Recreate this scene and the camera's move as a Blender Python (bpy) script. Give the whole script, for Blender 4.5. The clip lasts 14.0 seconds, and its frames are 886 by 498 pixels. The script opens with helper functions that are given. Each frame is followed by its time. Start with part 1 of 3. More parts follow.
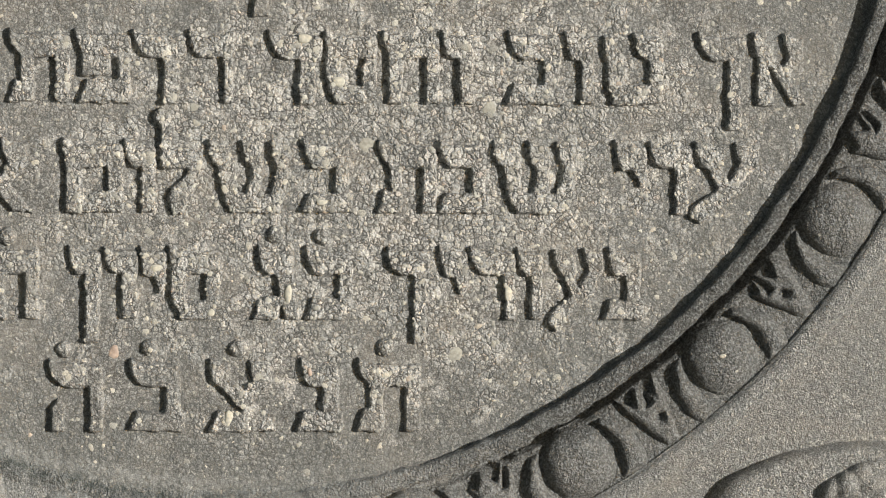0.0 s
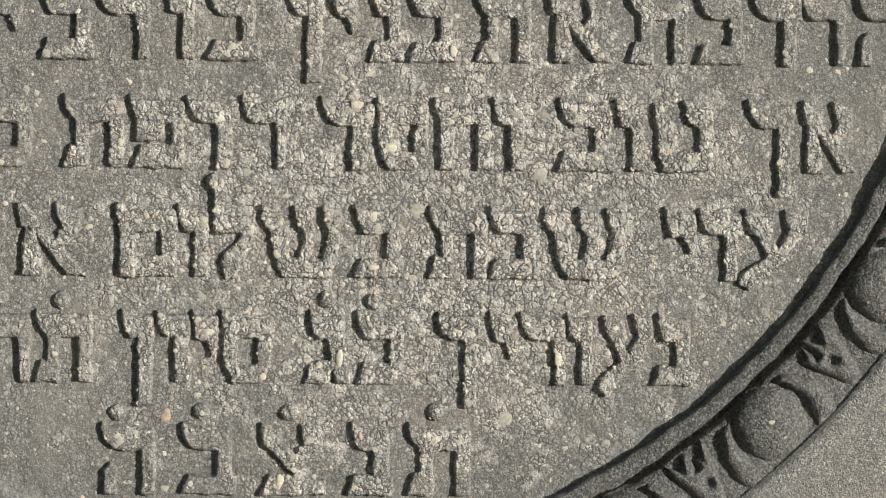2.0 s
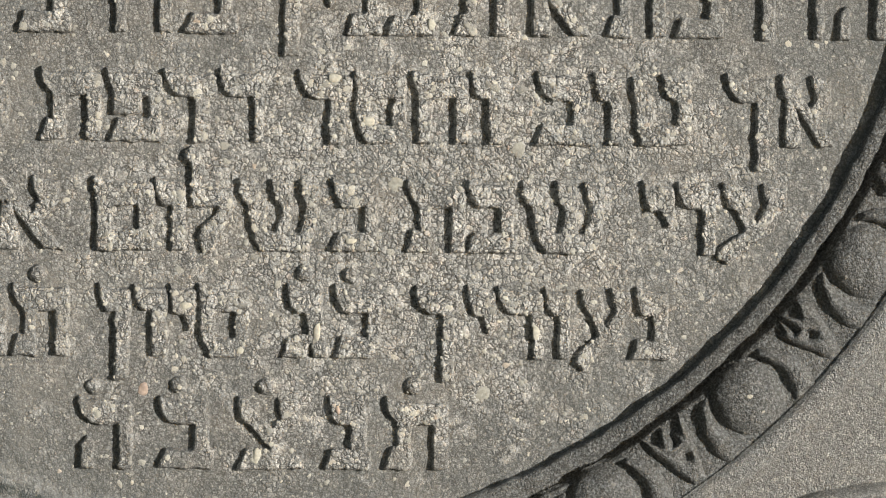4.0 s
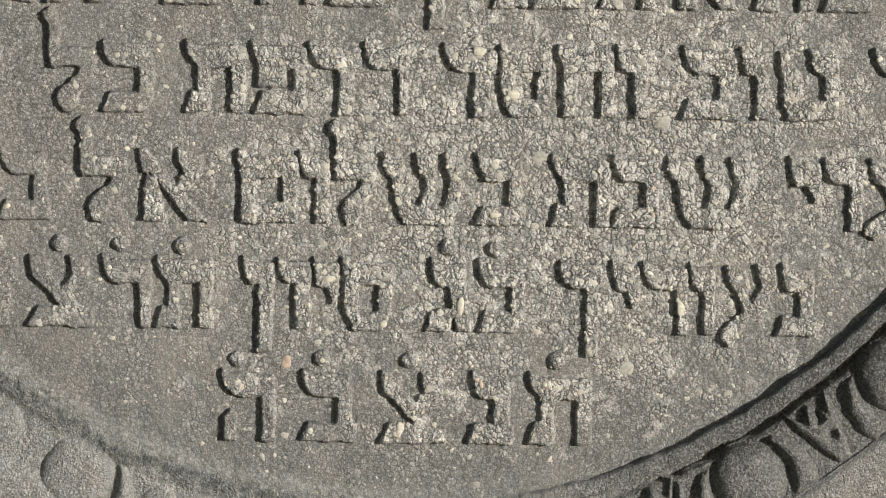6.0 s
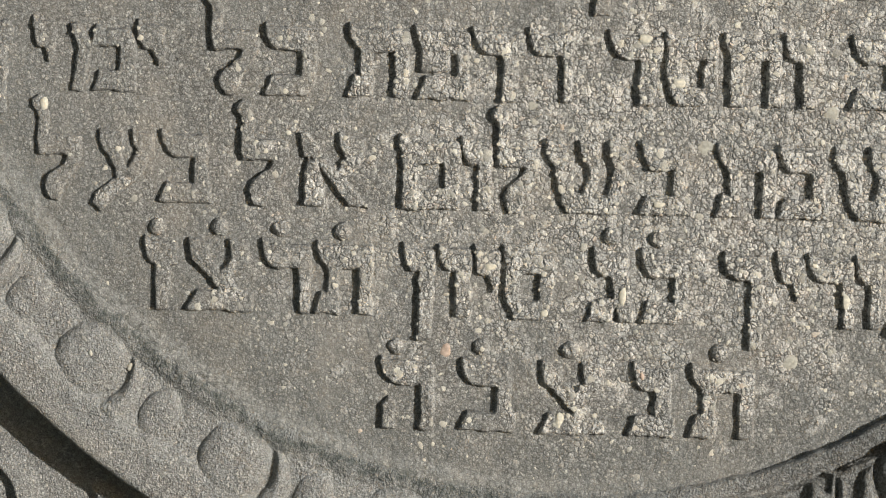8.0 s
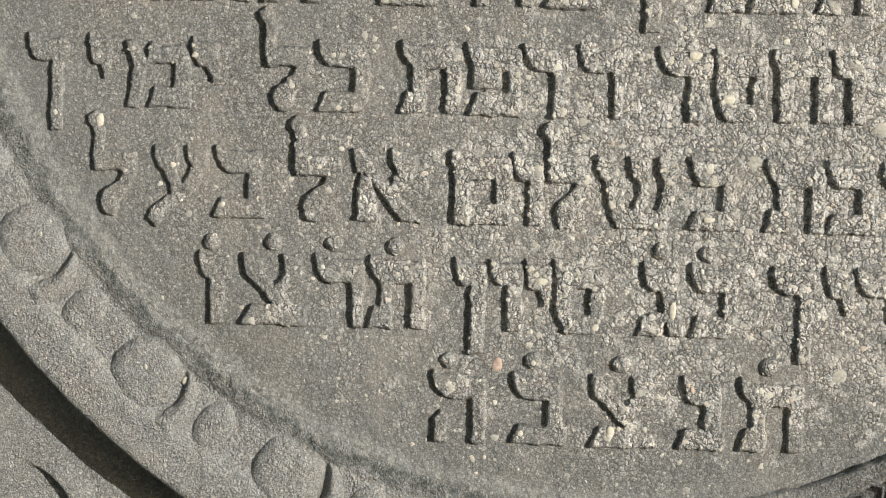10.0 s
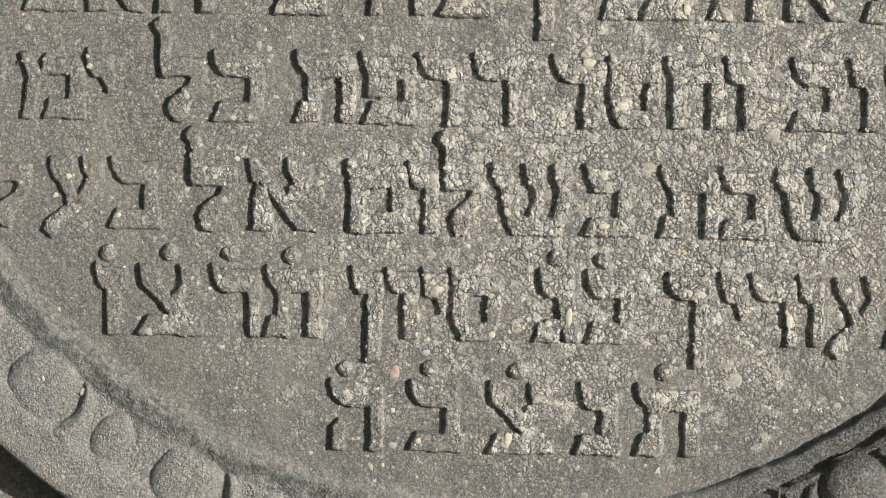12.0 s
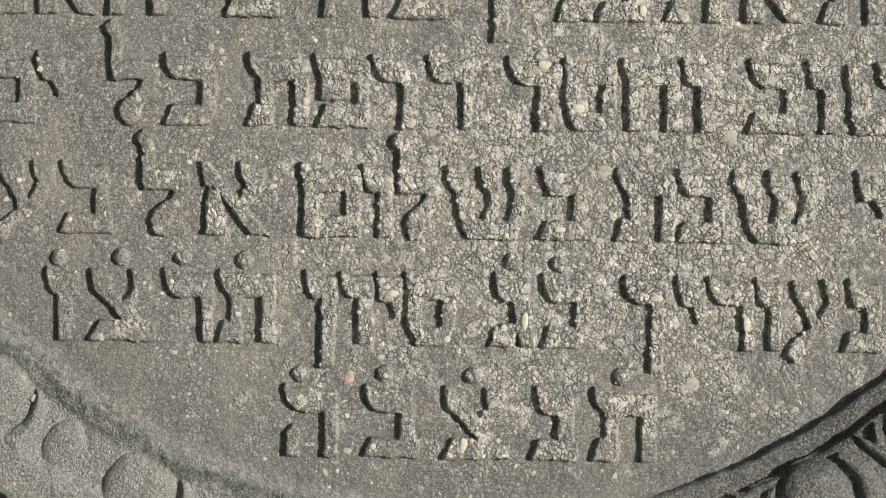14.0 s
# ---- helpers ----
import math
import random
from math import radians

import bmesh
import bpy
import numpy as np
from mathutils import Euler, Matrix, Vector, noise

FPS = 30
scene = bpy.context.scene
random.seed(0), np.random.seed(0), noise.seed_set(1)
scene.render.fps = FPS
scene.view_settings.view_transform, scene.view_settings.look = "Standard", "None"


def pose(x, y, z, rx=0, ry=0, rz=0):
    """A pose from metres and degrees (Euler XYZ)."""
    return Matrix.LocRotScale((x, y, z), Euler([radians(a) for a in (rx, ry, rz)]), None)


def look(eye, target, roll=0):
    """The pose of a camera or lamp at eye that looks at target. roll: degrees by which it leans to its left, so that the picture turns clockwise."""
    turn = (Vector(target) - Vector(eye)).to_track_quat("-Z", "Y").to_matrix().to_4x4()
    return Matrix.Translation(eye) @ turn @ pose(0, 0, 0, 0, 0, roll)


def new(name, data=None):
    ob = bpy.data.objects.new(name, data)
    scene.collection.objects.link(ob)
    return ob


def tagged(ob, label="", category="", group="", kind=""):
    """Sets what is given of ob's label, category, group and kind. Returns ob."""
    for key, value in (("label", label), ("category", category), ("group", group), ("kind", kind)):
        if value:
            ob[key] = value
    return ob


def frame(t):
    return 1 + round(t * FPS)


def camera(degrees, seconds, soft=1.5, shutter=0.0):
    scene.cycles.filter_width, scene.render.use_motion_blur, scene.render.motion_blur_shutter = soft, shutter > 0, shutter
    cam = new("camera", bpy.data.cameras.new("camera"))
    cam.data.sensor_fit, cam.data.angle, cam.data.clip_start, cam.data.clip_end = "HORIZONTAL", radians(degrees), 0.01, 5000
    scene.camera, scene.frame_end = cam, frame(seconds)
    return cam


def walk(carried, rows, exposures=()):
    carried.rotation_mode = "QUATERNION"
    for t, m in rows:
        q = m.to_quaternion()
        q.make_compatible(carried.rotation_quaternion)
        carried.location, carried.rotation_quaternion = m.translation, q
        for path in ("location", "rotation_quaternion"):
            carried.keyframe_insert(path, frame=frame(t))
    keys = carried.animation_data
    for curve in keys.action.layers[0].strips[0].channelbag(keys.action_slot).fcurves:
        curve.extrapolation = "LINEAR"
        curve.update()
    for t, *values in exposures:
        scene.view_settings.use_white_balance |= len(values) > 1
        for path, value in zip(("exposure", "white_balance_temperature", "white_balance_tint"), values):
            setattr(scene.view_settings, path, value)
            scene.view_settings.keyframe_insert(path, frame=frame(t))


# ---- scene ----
cam = camera(15.0, 14.0, soft=1.15)
PATH = [
    (0, -1.5304, 0.17240, -0.01713, 0.193),
    (0.5, -1.5335, 0.16743, -0.01115, 0.311),
    (1, -1.5363, 0.16302, -0.00383, 0.353),
    (1.5, -1.5392, 0.16069, 0.01038, 0.317),
    (2, -1.5400, 0.14913, 0.01267, 0.435),
    (2.5, -1.5377, 0.14812, 0.00573, 0.371),
    (4.8, -1.5368, 0.16320, 0.00060, 0.550),
    (5, -1.5362, 0.15475, 0.00424, 0.566),
    (5.5, -1.5324, 0.10321, 0.00143, 0.848),
    (6, -1.5316, 0.09376, -0.01171, 0.770),
    (6.5, -1.5329, 0.07731, -0.00602, 1.028),
    (7, -1.5323, 0.06338, -0.01326, 1.165),
    (7.5, -1.5233, 0.04505, -0.01820, 1.310),
    (8, -1.5157, 0.02058, -0.01856, 1.534),
    (8.2, -1.5100, 0.01063, -0.02322, 1.576),
    (10.3, -1.5307, -0.00325, -0.01177, 1.525),
    (10.5, -1.5276, 0.01403, -0.01511, 1.364),
    (11, -1.5311, 0.03175, -0.01865, 1.244),
    (11.5, -1.5340, 0.03903, -0.01735, 1.068),
    (12, -1.5338, 0.04416, -0.00759, 0.996),
    (12.5, -1.5280, 0.05407, -0.00343, 0.850),
    (13, -1.5238, 0.05668, -0.00210, 0.889),
    (13.5, -1.5202, 0.06120, -0.00759, 0.893),
    (14, -1.5205, 0.06469, -0.00552, 0.863),
]
walk(cam, [(t, look((0.1, y, 0.02), (tx, 0, tz), roll)) for t, y, tx, tz, roll in PATH],
     exposures=[(0, 0.0), (2.5, -0.02), (5.5, -0.02), (8, -0.02), (10.3, 0.12), (11, 0.08), (12.5, 0.0), (14, -0.02)])

# ---------------------------------------------------------------- world and sun
SUN_DIR = Vector((0.70, -0.70, 0.12)).normalized()
world = bpy.data.worlds.new("sky")
scene.world = world
world.use_nodes = True
wn = world.node_tree
sky = wn.nodes.new("ShaderNodeTexSky")
sky.sky_type = "NISHITA"
sky.sun_disc = False
sky.sun_elevation = math.asin(SUN_DIR.z)
sky.sun_rotation = math.atan2(SUN_DIR.x, SUN_DIR.y)
wn.links.new(sky.outputs["Color"], wn.nodes["Background"].inputs["Color"])
wn.nodes["Background"].inputs["Strength"].default_value = 0.10
sun = new("sun", bpy.data.lights.new("sun", "SUN"))
sun.data.energy = 4.6
sun.data.angle = radians(0.5)
sun.data.color = (1.0, 0.978, 0.93)
sun.matrix_world = look(SUN_DIR * 5, (0, 0, 0))

# ---------------------------------------------------------------- materials
def nodes_of(name):
    m = bpy.data.materials.new(name)
    m.use_nodes = True
    nt = m.node_tree
    return m, nt, nt.nodes["Principled BSDF"]


def node(nt, kind, **values):
    n = nt.nodes.new(kind)
    for k, v in values.items():
        if k in n.inputs:
            n.inputs[k].default_value = v
    return n


def ramp(nt, stops, source):
    r = nt.nodes.new("ShaderNodeValToRGB")
    el = r.color_ramp.elements
    while len(el) < len(stops):
        el.new(0.5)
    for e, (p, c) in zip(el, stops):
        e.position = p
        e.color = (*c, 1) if len(c) == 3 else (c[0], c[0], c[0], 1)
    nt.links.new(source, r.inputs["Fac"])
    return r.outputs["Color"]


def mixed(nt, fac, a, b, blend="MIX"):
    n = nt.nodes.new("ShaderNodeMix")
    n.data_type = "RGBA"
    n.blend_type = blend
    for sock, v in ((n.inputs[0], fac), (n.inputs[6], a), (n.inputs[7], b)):
        if isinstance(v, (float, int)):
            sock.default_value = v
        elif isinstance(v, tuple):
            sock.default_value = (*v, 1)
        else:
            nt.links.new(v, sock)
    return n.outputs[2]


def maths(nt, op, a, b=0.0):
    n = nt.nodes.new("ShaderNodeMath")
    n.operation = op
    for sock, v in ((n.inputs[0], a), (n.inputs[1], b)):
        if isinstance(v, (float, int)):
            sock.default_value = v
        else:
            nt.links.new(v, sock)
    return n.outputs[0]


def stone_material(name, aggregate, tone, grit=1.0, joint=0.6, patch=False, dark_side=False, pale_grain=1.0, lichen=False):
    """Cast stone: cement with crushed aggregate. aggregate 0..1: how much of it is laid bare.
    patch: barest in the middle of the field; dark_side: near-black towards the right of the moulding, most of all by
    the fillet."""
    m, nt, bsdf = nodes_of(name)
    place = nt.nodes.new("ShaderNodeNewGeometry").outputs["Position"]

    def vor(scale, feature="F1"):
        v = node(nt, "ShaderNodeTexVoronoi", Scale=scale, Randomness=1.0)
        v.feature = feature
        nt.links.new(warp, v.inputs["Vector"])
        return v

    def noi(scale, detail=3.0, rough=0.6, at=None):
        n = node(nt, "ShaderNodeTexNoise", Scale=scale, Detail=detail, Roughness=rough)
        nt.links.new(at or place, n.inputs["Vector"])
        return n.outputs["Fac"]

    def one(colour):
        n = nt.nodes.new("ShaderNodeSeparateColor")
        nt.links.new(colour, n.inputs[0])
        return n.outputs[0]

    def grey(v, r=1.0, g=0.985, b=0.93):
        return (v * r * tone, v * g * tone, v * b * tone)

    wob = node(nt, "ShaderNodeTexNoise", Scale=420.0, Detail=2.0)
    nt.links.new(place, wob.inputs["Vector"])
    add = nt.nodes.new("ShaderNodeVectorMath")
    add.operation = "MULTIPLY_ADD"
    nt.links.new(wob.outputs["Color"], add.inputs[0])
    add.inputs[1].default_value = (0.003, 0.003, 0.003)
    nt.links.new(place, add.inputs[2])
    warp = add.outputs[0]

    big, mid, fine = vor(210.0), vor(430.0), vor(720.0)
    big_e, mid_e, fine_e = vor(210.0, "DISTANCE_TO_EDGE"), vor(430.0, "DISTANCE_TO_EDGE"), vor(720.0, "DISTANCE_TO_EDGE")
    grain, blotch, stain = noi(1500.0, 2.0), noi(70.0, 4.0), noi(9.0, 5.0, 0.65)
    big_v, mid_v, fine_v = one(big.outputs["Color"]), one(mid.outputs["Color"]), one(fine.outputs["Color"])
    # cement with fine sand
    cement = ramp(nt, [(0.3, grey(0.42)), (0.5, grey(0.85)), (0.7, grey(1.4))], grain)
    sand = ramp(nt, [(0.0, grey(0.5)), (0.5, grey(0.92)), (0.8, grey(1.15)), (1.0, grey(1.9, 1, 0.97, 0.88))], fine_v)
    base = mixed(nt, 0.5, cement, sand)
    # bare aggregate, cell by cell
    q = pale_grain
    stops = [(0.0, grey(0.62 * q)), (0.4, grey(1.05 * q)), (0.7, grey(1.42 * q, 1, 0.965, 0.90)), (0.93, grey(1.85 * q, 1, 0.955, 0.87)), (1.0, grey(1.35 * q, 1, 0.86, 0.74))]
    bare = maths(nt, "ADD", maths(nt, "MULTIPLY", blotch, 0.75), maths(nt, "MULTIPLY", stain, 0.35))
    if patch:
        away = nt.nodes.new("ShaderNodeVectorMath")
        away.operation = "MULTIPLY_ADD"
        nt.links.new(place, away.inputs[0])
        away.inputs[1].default_value = (1 / 0.27, 0, 1 / 0.17)
        away.inputs[2].default_value = (-0.15 / 0.27, 0, -0.02 / 0.17)
        far = nt.nodes.new("ShaderNodeVectorMath")
        far.operation = "LENGTH"
        nt.links.new(away.outputs[0], far.inputs[0])
        bare = maths(nt, "ADD", bare, maths(nt, "MULTIPLY", ramp(nt, [(0.15, (1.0,)), (1.0, (0.0,))], far.outputs["Value"]), 0.3))
        bare = maths(nt, "SUBTRACT", bare, 0.12)
    low = 0.72 - 0.36 * aggregate
    bare = ramp(nt, [(low, (0.0,)), (low + 0.14, (1.0,))], bare)
    colour = mixed(nt, maths(nt, "MULTIPLY", bare, 0.8), base, ramp(nt, stops, mid_v))
    large = maths(nt, "MULTIPLY", bare, maths(nt, "GREATER_THAN", big_v, 0.6))
    colour = mixed(nt, maths(nt, "MULTIPLY", large, 0.75), colour, ramp(nt, [(0.6, grey(1.05 * q)), (0.82, grey(1.5 * q, 1, 0.965, 0.90)), (1.0, grey(1.8 * q, 1, 0.955, 0.87))], big_v))
    colour = mixed(nt, 0.6, colour, ramp(nt, [(0.3, (0.2,)), (0.5, (0.5,)), (0.7, (0.8,))], grain), "OVERLAY")
    # joints between grains, filled with dark dirt
    jb = maths(nt, "MULTIPLY", ramp(nt, [(0.0, (1.0,)), (0.07, (0.0,))], big_e.outputs["Distance"]), large)
    jm = maths(nt, "MULTIPLY", ramp(nt, [(0.0, (1.0,)), (0.13, (0.0,))], mid_e.outputs["Distance"]), maths(nt, "SUBTRACT", 1.0, large))
    joints = maths(nt, "MULTIPLY", maths(nt, "MAXIMUM", jb, jm), maths(nt, "ADD", maths(nt, "MULTIPLY", bare, 0.25), 0.75))
    colour = mixed(nt, maths(nt, "MULTIPLY", joints, joint), colour, (0.055, 0.052, 0.046))
    colour = mixed(nt, maths(nt, "MULTIPLY", ramp(nt, [(0.0, (1.0,)), (0.15, (0.0,))], fine_e.outputs["Distance"]), 0.55 * joint), colour, (0.07, 0.067, 0.06))
    # broad weathering: grey lichen film and faint rust
    film = ramp(nt, [(0.42, (0.0,)), (0.66, (1.0,))], noi(14.0, 5.0, 0.65))
    colour = mixed(nt, maths(nt, "MULTIPLY", film, 0.36), colour, grey(0.72, 0.97, 1.0, 0.96))
    rust = ramp(nt, [(0.50, (0.0,)), (0.70, (1.0,))], noi(24.0, 5.0, 0.65))
    colour = mixed(nt, maths(nt, "MULTIPLY", rust, 0.3), colour, grey(1.15, 1.06, 0.95, 0.80))
    if dark_side or lichen:
        out = nt.nodes.new("ShaderNodeVectorMath")
        out.operation = "MULTIPLY_ADD"
        nt.links.new(place, out.inputs[0])
        out.inputs[1].default_value = (1, 0, 308 / 321)
        out.inputs[2].default_value = (-0.073, 0, -0.195 * 308 / 321)
        ring = nt.nodes.new("ShaderNodeVectorMath")
        ring.operation = "LENGTH"
        nt.links.new(out.outputs[0], ring.inputs[0])
        wave = maths(nt, "ADD", maths(nt, "MULTIPLY", maths(nt, "SUBTRACT", noi(45.0, 5.0, 0.7), 0.5), 0.016), ring.outputs["Value"])
    if dark_side:
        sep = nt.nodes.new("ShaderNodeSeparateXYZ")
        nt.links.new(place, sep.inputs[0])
        # darker towards the right, and more so near the fillet than on the eggs
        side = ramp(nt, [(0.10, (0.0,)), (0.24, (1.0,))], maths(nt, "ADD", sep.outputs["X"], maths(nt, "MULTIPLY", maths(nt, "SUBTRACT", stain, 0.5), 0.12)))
        darkness = ramp(nt, [(0.324, (0.84,)), (0.340, (0.60,))], wave)
        colour = mixed(nt, maths(nt, "MULTIPLY", side, darkness), colour, (0.06, 0.06, 0.056))
        pale = ramp(nt, [(0.49, (0.0,)), (0.58, (1.0,))], noi(800.0, 4.0, 0.75))
        colour = mixed(nt, maths(nt, "MULTIPLY", pale, 0.6), colour, grey(1.1, 0.98, 1.0, 0.98))
    if lichen:
        # pale lichen grown along the fillet on the weather side, a darker speckled band beside it and a grey edge to
        # the field
        xyz = nt.nodes.new("ShaderNodeSeparateXYZ")
        nt.links.new(place, xyz.inputs[0])
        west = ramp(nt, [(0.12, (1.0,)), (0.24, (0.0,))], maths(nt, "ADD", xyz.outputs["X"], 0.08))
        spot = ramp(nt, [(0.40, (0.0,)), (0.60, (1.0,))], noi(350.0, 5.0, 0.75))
        grime = ramp(nt, [(0.262, (0.0,)), (0.290, (1.0,)), (0.309, (1.0,)), (0.318, (0.0,))], wave)
        colour = mixed(nt, maths(nt, "MULTIPLY", grime, 0.24), colour, (0.14, 0.146, 0.138))
        dark_band = ramp(nt, [(0.3085, (0.0,)), (0.3115, (1.0,)), (0.3150, (1.0,)), (0.3190, (0.0,))], wave)
        colour = mixed(nt, maths(nt, "MULTIPLY", maths(nt, "MULTIPLY", maths(nt, "MULTIPLY", dark_band, west), maths(nt, "SUBTRACT", 1.3, spot)), 0.85), colour, (0.095, 0.105, 0.098))
        crest = ramp(nt, [(0.3030, (0.0,)), (0.3055, (1.0,)), (0.3070, (1.0,)), (0.3100, (0.0,))], wave)
        colour = mixed(nt, maths(nt, "MULTIPLY", maths(nt, "MULTIPLY", crest, spot), maths(nt, "MULTIPLY", west, 0.5)), colour, (0.52, 0.525, 0.50))
        outer = ramp(nt, [(0.3180, (0.0,)), (0.3210, (1.0,)), (0.3225, (1.0,)), (0.3270, (0.0,))], wave)
        outer = maths(nt, "MAXIMUM", outer, ramp(nt, [(0.3415, (0.0,)), (0.3450, (1.0,)), (0.3465, (1.0,)), (0.3510, (0.0,))], wave))
        colour = mixed(nt, maths(nt, "MULTIPLY", maths(nt, "MULTIPLY", outer, spot), maths(nt, "MULTIPLY", west, 0.4)), colour, (0.50, 0.505, 0.48))
    nt.links.new(colour, bsdf.inputs["Base Color"])
    bsdf.inputs["Roughness"].default_value = 0.9
    bsdf.inputs["Specular IOR Level"].default_value = 0.25
    # relief
    rise = maths(nt, "MULTIPLY", ramp(nt, [(0.0, (0.0,)), (0.3, (1.0,))], mid_e.outputs["Distance"]), maths(nt, "ADD", maths(nt, "MULTIPLY", bare, 0.7), 0.3))
    rise = maths(nt, "ADD", rise, maths(nt, "MULTIPLY", ramp(nt, [(0.0, (0.0,)), (0.22, (1.0,))], big_e.outputs["Distance"]), maths(nt, "MULTIPLY", large, 1.2)))
    rise = maths(nt, "ADD", rise, maths(nt, "MULTIPLY", mid_v, maths(nt, "MULTIPLY", bare, 0.5)))
    rise = maths(nt, "ADD", rise, maths(nt, "MULTIPLY", grain, 0.9))
    rise = maths(nt, "ADD", rise, maths(nt, "MULTIPLY", noi(450.0 if patch else 750.0, 2.0), 1.2))
    bump = node(nt, "ShaderNodeBump", Strength=1.0, Distance=0.0009 * grit)
    nt.links.new(rise, bump.inputs["Height"])
    nt.links.new(bump.outputs["Normal"], bsdf.inputs["Normal"])
    return m


def pebble_material(name, per_object):
    m, nt, bsdf = nodes_of(name)
    if per_object:
        rnd = nt.nodes.new("ShaderNodeObjectInfo").outputs["Random"]
    else:
        rnd = nt.nodes.new("ShaderNodeNewGeometry").outputs["Random Per Island"]
    col = ramp(nt, [(0.0, (0.30, 0.29, 0.26)), (0.35, (0.40, 0.385, 0.335)), (0.65, (0.52, 0.495, 0.43)), (0.85, (0.60, 0.56, 0.47)), (0.975, (0.70, 0.67, 0.58)), (0.988, (0.52, 0.45, 0.37)), (1.0, (0.5, 0.41, 0.33))], rnd)
    co = nt.nodes.new("ShaderNodeTexCoord").outputs["Object"]
    n = node(nt, "ShaderNodeTexNoise", Scale=900.0, Detail=3.0)
    nt.links.new(co, n.inputs["Vector"])
    shade = ramp(nt, [(0.3, (0.72,)), (0.7, (1.12,))], n.outputs["Fac"])
    nt.links.new(mixed(nt, 1.0, col, shade, "MULTIPLY"), bsdf.inputs["Base Color"])
    bsdf.inputs["Roughness"].default_value = 0.7
    bump = node(nt, "ShaderNodeBump", Strength=0.5, Distance=0.0004)
    nt.links.new(n.outputs["Fac"], bump.inputs["Height"])
    nt.links.new(bump.outputs["Normal"], bsdf.inputs["Normal"])
    return m


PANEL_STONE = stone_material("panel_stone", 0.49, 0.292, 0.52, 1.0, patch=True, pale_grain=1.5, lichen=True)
LETTER_STONE = stone_material("letter_stone", 0.70, 0.325, 0.72, 1.0, patch=True, pale_grain=1.55)
BORDER_STONE = stone_material("border_stone", 0.28, 0.375, 1.15, 0.75, dark_side=True, lichen=True)
SLAB_STONE = stone_material("slab_stone", 0.15, 0.43, 1.5, 0.65)
PEBBLE_ONE = pebble_material("pebble_single", True)
PEBBLE_MANY = pebble_material("pebble_many", False)

# ---------------------------------------------------------------- tools
RNG = np.random.default_rng(7)
LATTICE = RNG.random((256, 256))
JITTER = RNG.random((256, 256, 3))


def value_noise(x, z, size):
    """Smooth noise in -1..1 with lumps of about that size (metres)."""
    u, v = x / size + 61.3, z / size + 37.7
    i, j = np.floor(u).astype(int), np.floor(v).astype(int)
    a, b = u - i, v - j
    a, b = a * a * (3 - 2 * a), b * b * (3 - 2 * b)
    g = lambda p, q: LATTICE[p % 256, q % 256]
    return 2 * ((g(i, j) * (1 - a) + g(i + 1, j) * a) * (1 - b) + (g(i, j + 1) * (1 - a) + g(i + 1, j + 1) * a) * b) - 1


def lumps(x, z, size):
    """Rounded grains: 1 on the crown of a grain, 0 in the joints; each with a height of its own."""
    u, v = x / size + 11.2, z / size + 73.9
    i, j = np.floor(u).astype(int), np.floor(v).astype(int)
    best, tall = np.full(u.shape, 9.0), np.zeros(u.shape)
    for di in (-1, 0, 1):
        for dj in (-1, 0, 1):
            c = JITTER[(i + di) % 256, (j + dj) % 256]
            d = np.hypot(i + di + c[..., 0] - u, j + dj + c[..., 1] - v)
            near = d < best
            best, tall = np.where(near, d, best), np.where(near, c[..., 2], tall)
    return np.clip(1 - best ** 2 * 1.6, 0, 1) * (0.3 + 0.7 * tall)


CX, CZ, FLAT = 0.073, 0.195, 308 / 321


def rho(x, z):
    """Distance from the middle of the oval, in terms of its wide axis."""
    return np.hypot(x - CX, (z - CZ) * FLAT)


def oval(r, degrees):
    return CX + r * math.cos(radians(degrees)), CZ + r * math.sin(radians(degrees)) / FLAT


def rise_of_panel(x, z):
    """The weathered field: height towards the viewer."""
    bare = np.clip(1.15 - np.hypot((x - 0.12) / 0.26, (z - 0.0) / 0.2), 0.15, 1)
    h = 0.0005 * value_noise(x, z, 0.03) + 0.00035 * value_noise(x, z, 0.008) + 0.0002 * value_noise(x, z, 0.0025)
    return h + bare * (0.0005 * lumps(x, z, 0.0055) + 0.0003 * lumps(x + 1, z, 0.0028))


def mesh_of(name, verts, faces, material, smooth=True):
    me = bpy.data.meshes.new(name)
    me.from_pydata(verts, [], faces)
    me.materials.append(material)
    if smooth:
        me.polygons.foreach_set("use_smooth", [True] * len(me.polygons))
    me.update()
    return me


def part(name, me, parent, label="", kind=""):
    ob = new(name, me)
    ob.parent = parent
    if label:
        ob["label"] = label
    if kind:
        ob["kind"] = kind
    return ob


def grid_mesh(name, xs, zs, height, keep, material, floor_at=None):
    """A sheet over x and z, pushed towards the viewer by height; only faces whose corners are all kept."""
    X, Z = np.meshgrid(xs, zs, indexing="ij")
    H = height(X, Z)
    K = keep(X, Z)
    n = len(zs)
    idx = np.arange(X.size).reshape(X.shape)
    good = K[:-1, :-1] & K[1:, :-1] & K[1:, 1:] & K[:-1, 1:]
    f = np.stack([idx[:-1, :-1], idx[1:, :-1], idx[1:, 1:], idx[:-1, 1:]], -1)[good]
    used = np.unique(f)
    back = np.full(X.size, -1)
    back[used] = np.arange(len(used))
    v = np.stack([X.ravel(), -H.ravel(), Z.ravel()], -1)[used]
    return mesh_of(name, v.tolist(), back[f].tolist(), material)


